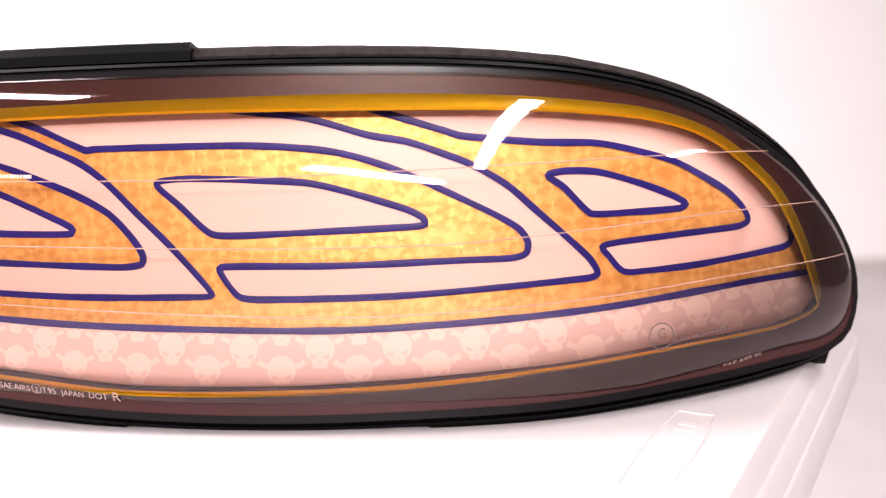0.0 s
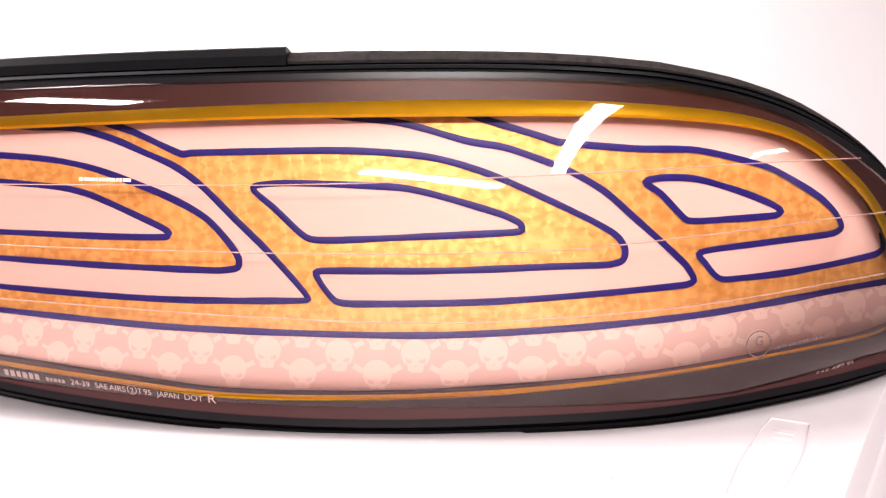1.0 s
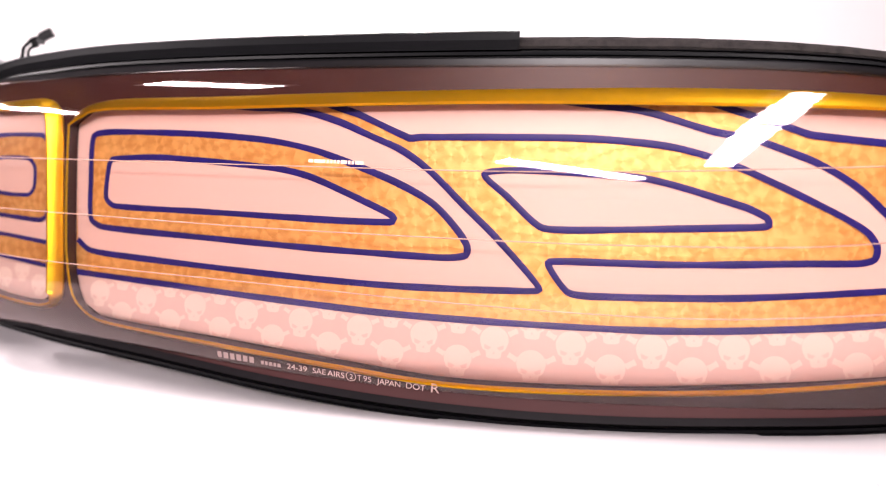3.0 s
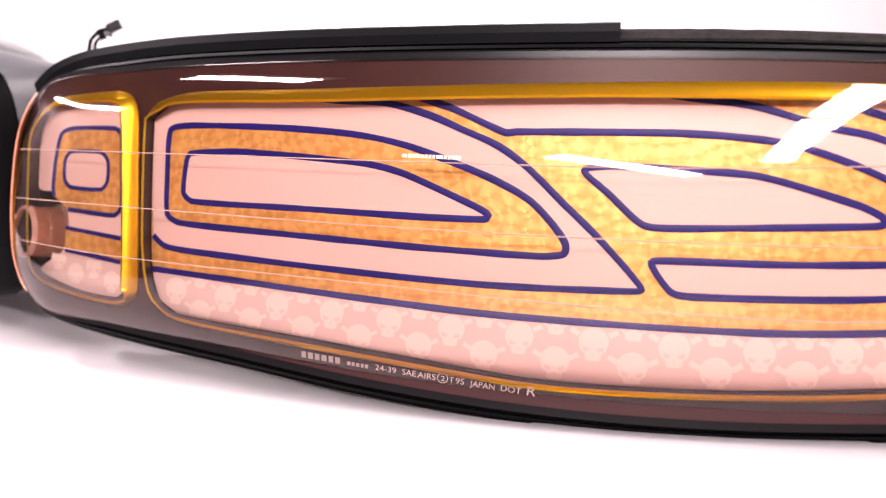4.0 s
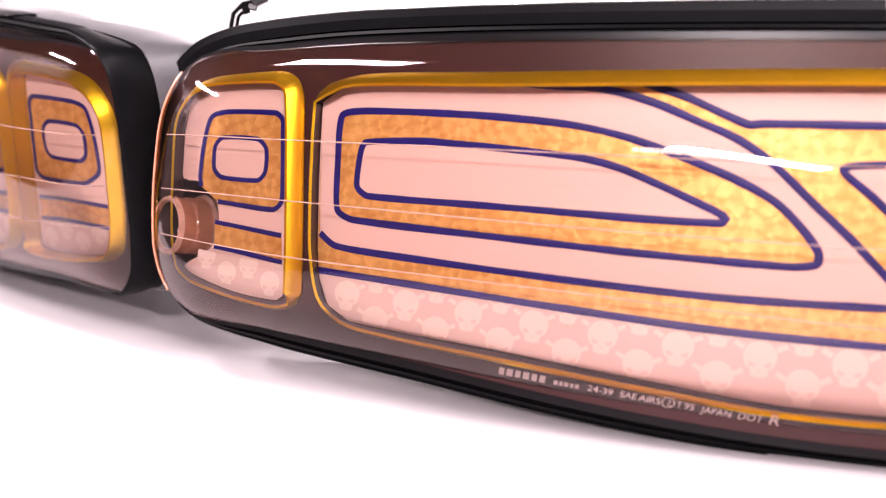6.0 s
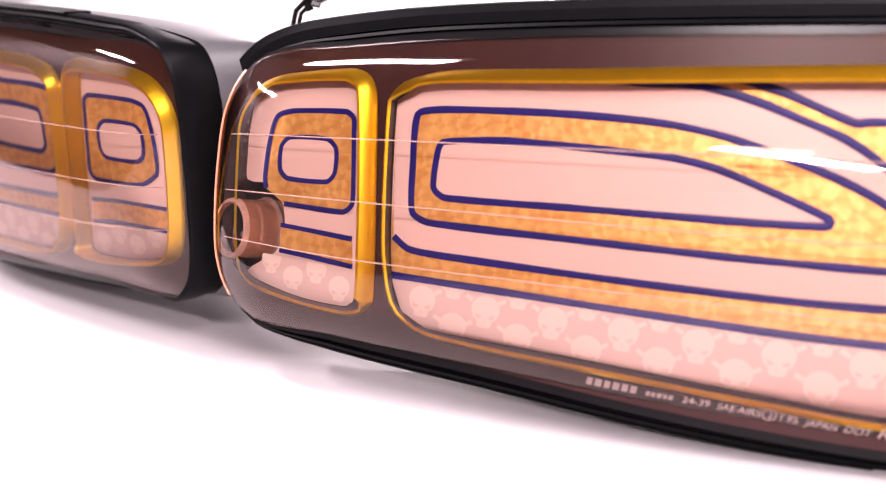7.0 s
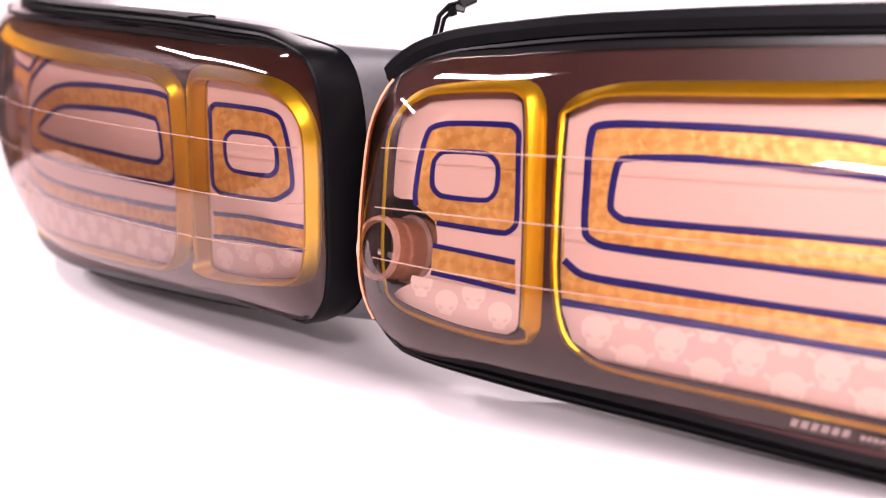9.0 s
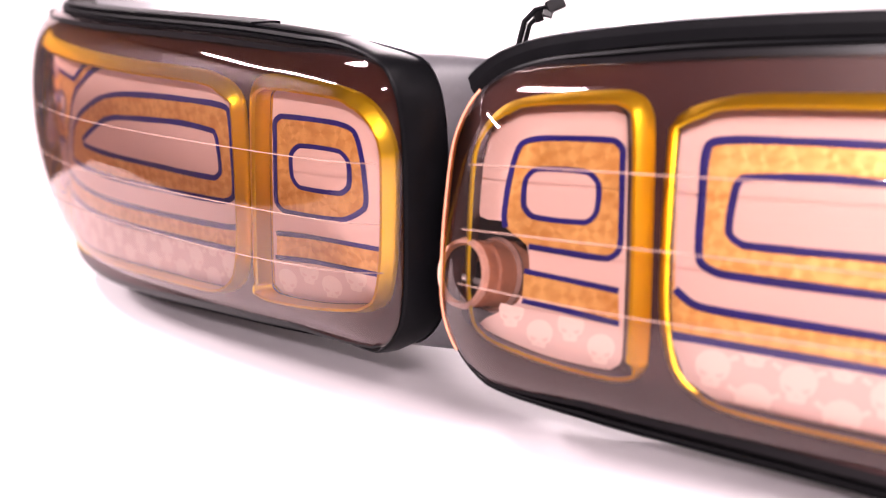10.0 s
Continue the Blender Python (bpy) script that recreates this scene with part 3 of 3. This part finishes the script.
def wall(name, x0, x1, y0, y1, z0, z1, mat=None):
    return tagged(link(name, boxm(bmesh.new(), x0, x1, y0, y1, z0, z1), mat or M_WALL, smooth=False), kind="structure")


tagged(wall("floor", -3.6, 3.6, -5.3, 4.9, FLOOR_Z - 0.1, FLOOR_Z, M_FLOOR), "smooth grey concrete floor", "floor", kind="structure")
tagged(wall("ceiling", -3.6, 3.6, -5.3, 4.9, 1.96, 2.06, M_DARK), "dull grey ceiling", "ceiling", kind="structure")
tagged(wall("wall_south", -3.6, 3.6, -5.3, -5.2, FLOOR_Z, 1.96, M_DARK), "dull grey painted wall", "wall", kind="structure")
tagged(wall("wall_west", -3.6, -3.5, -5.2, 4.8, FLOOR_Z, 1.96, M_DARK), "dull grey painted wall", "wall", kind="structure")
tagged(wall("wall_east", 3.5, 3.6, -5.2, 4.8, FLOOR_Z, 1.96, M_DARK), "dull grey painted wall", "wall", kind="structure")
tagged(wall("wall_north", -3.5, 3.5, 3.75, 4.8, FLOOR_Z, 1.96), "plain white painted wall", "wall", kind="structure")
tagged(wall("baseboard", -3.5, 3.5, 3.735, 3.75, FLOOR_Z, FLOOR_Z + 0.05, M_TRIM), "low grey baseboard along the white wall", "baseboard", kind="structure")

# ---- the folding table ----
table_frame = Matrix.Translation((0, 0, 0)) @ Matrix((
    (-EDGE_V.x, EDGE_U.x, 0, 0), (-EDGE_V.y, EDGE_U.y, 0, 0), (0, 0, 1, 0), (0, 0, 0, 1)))
table = tagged(empty("folding_table", table_frame), "white moulded plastic folding table with a rounded edge", "table")


def table_top():
    """Rounded slab: a flat top, a soft shoulder, a stepped skirt."""
    bm = bmesh.new()
    cx, cy, hx, hy = -(V0 + V1) / 2, (U0 + U1) / 2, (V1 - V0) / 2, (U1 - U0) / 2
    rows = []
    for grow, z in ((-0.0015, 0.0), (-0.0004, -0.0003), (0.0004, -0.0014), (0.0042, -0.0115), (0.0058, -0.0118), (0.0066, -0.0128), (0.0100, -0.0225),
                    (0.0112, -0.0228), (0.0120, -0.024), (0.0140, -0.042), (0.012, -0.043), (0.011, -0.03)):
        r = 0.03 + grow
        loop = []
        for qx, qy, a0 in ((1, 1, 0), (-1, 1, 90), (-1, -1, 180), (1, -1, 270)):
            for a in np.linspace(a0, a0 + 90, 7):
                loop.append(bm.verts.new((cx + qx * (hx - 0.03) + r * math.cos(radians(a)), cy + qy * (hy - 0.03) + r * math.sin(radians(a)), z)))
        rows.append(loop)
    n = len(rows[0])
    for r, s in zip(rows, rows[1:]):
        for i in range(n):
            bm.faces.new((r[i], s[i], s[(i + 1) % n], r[(i + 1) % n]))
    bm.faces.new(rows[0])
    bm.faces.new(list(reversed(rows[-1])))
    bmesh.ops.recalc_face_normals(bm, faces=bm.faces[:])
    return bm


part("tabletop", table_top(), M_TABLE, table, "white mottled plastic tabletop")
for lx in (-V0 - 0.16, -V1 + 0.16):
    for ly in (U0 + 0.07, U1 - 0.07):
        part("leg", tube([(lx, ly, -0.03), (lx, ly, FLOOR_Z)], 0.0125, 12), M_STEEL, table, "grey steel tube leg")
    part("crossbar", tube([(lx, U0 + 0.07, -0.5), (lx, U1 - 0.07, -0.5)], 0.010, 10), M_STEEL, table)

# ---- the tail lamps ----
right_lamp, right_lens = tail_lamp(BASE @ Matrix.Translation((0, 0.42446, -0.088)), 1,
                                   "tail lamp with gold leaf, blue pinstripes and printed skulls")
left_lamp, left_lens = tail_lamp(Matrix.Translation((-0.8154, 0.8154, 0.0247)) @ pose(0, 0, 0, 3.2, 4.9, -51.8), -1,
                                 "mirrored tail lamp with gold leaf and blue pinstripes, turned away")

# the mirrored lamp curves back more strongly towards its far end
for ob in left_lamp.children_recursive:
    for v in ob.data.vertices:
        if v.co.x < 0.24:
            v.co.y += 0.85 * (0.24 - v.co.x) ** 2

# ---- ceiling lights, three of them added as fill ----
def ceiling_or_fill_light(x, y, turn, watts, length=1.24, wide=0.07):
    m = pose(x, y, 1.96, 0, 0, turn)
    ob = tagged(empty("ceiling_or_fill_light", m), "white ceiling fixture with a bright fluorescent tube, reflected in the lens or added as fill", "ceiling light", "ceiling lights")
    half = wide / 2 + 0.06
    part("fixture_body", boxm(bmesh.new(), -length / 2 - 0.02, length / 2 + 0.02, -half, half, -0.05, 0.0, 0.008), M_FIXTURE, ob, smooth=False)
    area_lamp("tube_or_fill_light", m @ Matrix.Translation((0, 0, -0.055)), length, wide, watts)
    return ob


# first four stand where the lens reflections point; last three are added fill
for x, y, turn, watts, length, wide in ((0.54, -0.75, 84.5, 40, 1.3, 0.19), (0.40, -2.2, 84.5, 80, 1.5, 0.19), (-0.72, -3.15, -45, 250, 1.28, 0.2),
                                        (-1.5, 0.55, -59, 45, 0.7, 0.2), (-3.1, 0.45, 90, 230, 1.24, 0.1), (3.15, -0.9, 90, 50, 1.24, 0.12), (-0.5, 3.38, 0, 92, 1.24, 0.055)):
    ceiling_or_fill_light(x, y, turn, watts, length, wide)

# ---- moulded marks on the lens, and the boss at its end ----
def mark(body, x, z, height, angle, width, mat=None):
    bm, own = lettering(body, height)
    on_lens(bm, x, z + 1.6, angle, 1, 0.8, width / own)
    return part("moulded_text", bm, mat or M_MARK, right_lens, "small moulded lettering", smooth=False)


def bars(x, z, widths, height, angle, mat):
    """Moulded writing too worn to read: plain bars."""
    u = 0.0
    for w in widths:
        bm = bmesh.new()
        poly(bm, [(u, 0), (u + w, 0), (u + w, height), (u, height)])
        u += w + height * 0.3
        part("moulded_bar", on_lens(bm, x, z, angle, 1, 0.25), mat, right_lens, smooth=False)


def ring_mark(x, z, r, w, mat):
    bm = bmesh.new()
    a = [bm.verts.new((r * math.cos(t), 0, r * math.sin(t))) for t in np.linspace(0, math.tau, 40, endpoint=False)]
    b = [bm.verts.new(((r - w) * math.cos(t), 0, (r - w) * math.sin(t))) for t in np.linspace(0, math.tau, 40, endpoint=False)]
    for i in range(40):
        bm.faces.new((a[i], a[(i + 1) % 40], b[(i + 1) % 40], b[i]))
    return part("moulded_ring", on_lens(bm, x, z, 0, 1, 0.25), mat, right_lens, smooth=False)


SLOPE = -0.088
for body, x, z, h, w in (("24-39", -222.5, 22.2, 2.9, 10.2), ("SAE", -209.6, 21.1, 3.0, 6.6), ("AIRS", -202.2, 20.4, 3.0, 8.4), ("T", -187.6, 19.2, 3.0, 2.0), ("95", -184.8, 19.0, 3.0, 4.0),
                         ("JAPAN", -178.0, 18.3, 3.0, 11.0), ("DOT", -164.6, 17.2, 3.2, 9.4), ("R", -153.2, 16.2, 4.8, 4.4)):
    mark(body, x, z, h, SLOPE, w)
mark("2", -191.4, 19.7, 2.6, SLOPE, 1.7)
ring_mark(-190.6, 22.5, 2.5, 0.35, M_MARK)
bars(-259, 26.6, (2.3, 2.6, 2.3, 2.6, 2.3, 2.4), 3.3, SLOPE, M_DULL)
bars(-236, 24.8, (1.6, 1.4, 1.8, 1.4, 1.6), 2.0, SLOPE, M_DULL)
mark("SAE AP2 95", 132.5, 29.5, 3.0, 0.24, 21.5)
mark("G", 95.4, 46.6, 4.6, 0.1, 3.8, M_MARKDARK)
ring_mark(97.3, 49.2, 6.1, 0.55, M_MARKDARK)
bars(106, 46.5, (1.6, 1.4, 1.2, 2.2, 1.6, 3.0, 2.0, 1.4, 2.6, 1.4, 2.0, 2.4), 1.0, 0.2, M_MARKDARK)
bars(-212, 120.6, (2.2, 5.5, 1.2, 1.2, 1.2, 1.2, 3.0, 1.2, 1.2, 4.0), 1.6, -0.03, M_FAINT)


def boss():
    """A clear amber screw boss, set in the end of the lens and looking outwards."""
    axis = Vector((0.66, 0.75, 0)).normalized()
    c = Vector((-427.0, face(-427) - 5.0, 80.0)) / 1000
    u = Vector((0, 0, 1))
    w = axis.cross(u)
    def loop(bm, d, r):
        return [bm.verts.new(c + axis * d / 1000 + (u * math.cos(a) + w * math.sin(a)) * r / 1000) for a in np.linspace(0, math.tau, 36, endpoint=False)]
    def skin(prof):
        bm = bmesh.new()
        rows = [loop(bm, d, r) for d, r in prof]
        for p, q in zip(rows, rows[1:]):
            for i in range(36):
                bm.faces.new((p[i], p[(i + 1) % 36], q[(i + 1) % 36], q[i]))
        bmesh.ops.recalc_face_normals(bm, faces=bm.faces[:])
        return bm
    part("boss", skin([(0, 12.2), (-0.8, 13), (-0.6, 14.2), (0.6, 14.6), (4, 14.4), (12, 14.4), (24, 15.2), (34, 16.0)]), M_COPPER, right_lens, "clear amber screw boss")
    part("boss_ring", skin([(-0.2, 11.6), (-1.8, 12.6), (-1.6, 14.2), (0.4, 14.9), (1.6, 13.4), (-0.2, 11.6)]), M_AMBER, right_lens, "pale amber rim of the boss")
    part("boss_ring", skin([(17, 13.8), (16.0, 15.2), (18.0, 16.2), (20.2, 15.2), (17, 13.8)]), M_RIDGE, right_lens, "pale amber rim of the boss")
    # black disc put in for the shade deep inside the boss
    bm = bmesh.new()
    bm.faces.new(loop(bm, 18, 12.0))
    part("boss_dark_disc", bm, M_BLACK, right_lens, "black disc for the dark inside of the boss")
    part("boss_ring", skin([(8, 12.6), (7.4, 13.4), (8.4, 14.2), (9.4, 13.4), (8, 12.6)]), M_AMBER, right_lens, "pale amber rim of the boss")
    # bright bar standing in for the white reflection inside the boss
    part("boss_glint", tube([c + axis * 0.004 + w * 0.009 - u * 0.0035, c + axis * 0.004 - w * 0.009 - u * 0.0012], 0.0014, 8), M_BRIGHT, right_lens, "bright bar for the white glint inside the boss")


boss()
ids = sorted((i for i in range(300) if EDGES[1][i, 0] < -425 and 38 < EDGES[1][i, 1] < 166), key=lambda i: EDGES[1][i, 1])
# the lens edge's glow is given as plain amber colour on a thin bar
part("lens_edge_glow", tube([Vector((EDGES[1][i, 0], face(EDGES[1][i, 0]) + lens_skin(EDGES[1][i, 1], 0) + 1.0, EDGES[1][i, 1])) / 1000 for i in ids], 0.0011, 8), M_EDGE_GLOW, right_lens, "amber bar along the lens edge, its glow put into the colour")

# ---- wiring behind the lamp ----
WIRE = Matrix.Translation((-0.411, 0.133, 0.190))
stem = [(-0.006, 0.012, -0.07), (-0.006, 0.010, -0.05), (-0.005, 0.005, -0.03), (-0.003, 0.001, -0.01), (-0.0005, -0.001, 0.003), (0.004, 0.0, 0.0085), (0.010, 0.001, 0.0105)]
pts = [WIRE @ Vector(p) for p in stem]
part("wire", tube(pts, 0.0013, 8), M_RUBBER, right_lamp, "black wire standing up behind the housing")
part("wire", tube([p + Vector((0.0022, 0.002, -0.001)) for p in pts], 0.0011, 8), M_RUBBER, right_lamp, "black wire standing up behind the housing")
for (x, y, z), turn, k in (((0.0125, 0.001, 0.0115), 62, 1.0), ((0.005, 0.0015, 0.0065), -25, 0.7), ((0.0095, 0.0, 0.0070), 100, 0.55)):
    bm = boxm(bmesh.new(), -0.0028 * k, 0.0028 * k, -0.0024 * k, 0.0024 * k, -0.0042 * k, 0.0042 * k, 0.0007 * k)
    plug = part("plug", bm, M_BLACK, right_lamp, "small black plug", smooth=False)
    plug.matrix_local = WIRE @ pose(x, y, z, 10, turn, 15)

# ---- raised badge and marks on the tabletop ----
BADGE = (Vector((0.1027, 0.4189, 0)), Vector((0.1165, 0.4089, 0)), Vector((0.0595, 0.3407, 0)))
bu = (BADGE[2] - BADGE[0]).normalized()
bv = Vector((-bu.y, bu.x, 0))
badge = tagged(empty("raised_badge", Matrix.Translation(BADGE[0])), "raised oblong badge moulded in white plastic tabletop", "badge")
LONG, WIDE = 0.089, 0.0175


def badge_edge(x, grow=0.0):
    return WIDE * 0.5 + 0.0025 * math.sin(math.pi * x / LONG) + grow


def badge_ring():
    bm = bmesh.new()
    rows = []
    loop = [(x, badge_edge(x)) for x in np.linspace(0, LONG, 24)] + [(x, -badge_edge(x)) for x in np.linspace(LONG, 0, 24)]
    n = len(loop)
    for g, z in ((1.0, -0.0003), (0.985, 0.0007), (0.955, 0.0007), (0.94, -0.0003)):
        rows.append([bm.verts.new((LONG / 2 + (x - LONG / 2) * (1 - (1 - g) * 0.35), y * g, z)) for x, y in loop])
    for p, q in zip(rows, rows[1:]):
        for i in range(n):
            bm.faces.new((p[i], p[(i + 1) % n], q[(i + 1) % n], q[i]))
    for v in bm.verts:
        v.co = bu * v.co.x + bv * (v.co.y + WIDE / 2) + Vector((0, 0, v.co.z))
    bmesh.ops.recalc_face_normals(bm, faces=bm.faces[:])
    return bm


part("badge_rim", badge_ring(), M_EMBOSS, badge, "thin raised rim", smooth=False)
for k in range(8):
    x0 = 0.012 + k * 0.0086
    bm = boxm(bmesh.new(), 0, 0.0024 if k % 3 else 0.0045, -0.0042, 0.0042, -0.0003, 0.0004, 0.0002)
    bar = part("badge_bar", bm, M_EMBOSS, badge, smooth=False)
    bar.matrix_local = Matrix.Translation(bu * x0 + bv * WIDE / 2) @ Matrix.Rotation(math.atan2(bu.y, bu.x), 4, "Z")

random.seed(4)
for x, y, r in ((-0.1754, 0.2885, 0.0008), (-0.147, 0.262, 0.0007), (-0.26, 0.27, 0.0006), (-0.05, 0.345, 0.0005), (0.02, 0.36, 0.0005), (-0.33, 0.33, 0.0005), (-0.21, 0.35, 0.0004)):
    bm = bmesh.new()
    poly(bm, [(x + r * (0.7 + 0.6 * random.random()) * math.cos(a), y + r * (0.7 + 0.6 * random.random()) * math.sin(a)) for a in np.linspace(0, math.tau, 9, endpoint=False)])
    for v in bm.verts:
        v.co = Vector((v.co.x, v.co.z, 0.0004))
    tagged(link("dust_speck", bm, M_SPECK, smooth=False), "tiny dark speck of dirt on the white tabletop", "speck", "specks on the table")
for x, y, L, turn in ((-0.262, 0.262, 0.012, 0.2), (-0.16, 0.268, 0.009, 0.4), (-0.10, 0.285, 0.010, -0.2), (0.05, 0.33, 0.008, 0.7), (-0.31, 0.29, 0.009, 0.1)):
    bm = bmesh.new()
    c, sn = math.cos(turn), math.sin(turn)
    poly(bm, [(x + u * c - w * sn, y + u * sn + w * c) for u, w in ((-L / 2, 0), (0, -0.0003), (L / 2, 0.0001), (0, 0.0004))])
    for v in bm.verts:
        v.co = Vector((v.co.x, v.co.z, 0.0004))
    tagged(link("scuff", bm, M_SCUFF, smooth=False), "faint grey scuff on the white tabletop", "scuff", "scuffs on the table")
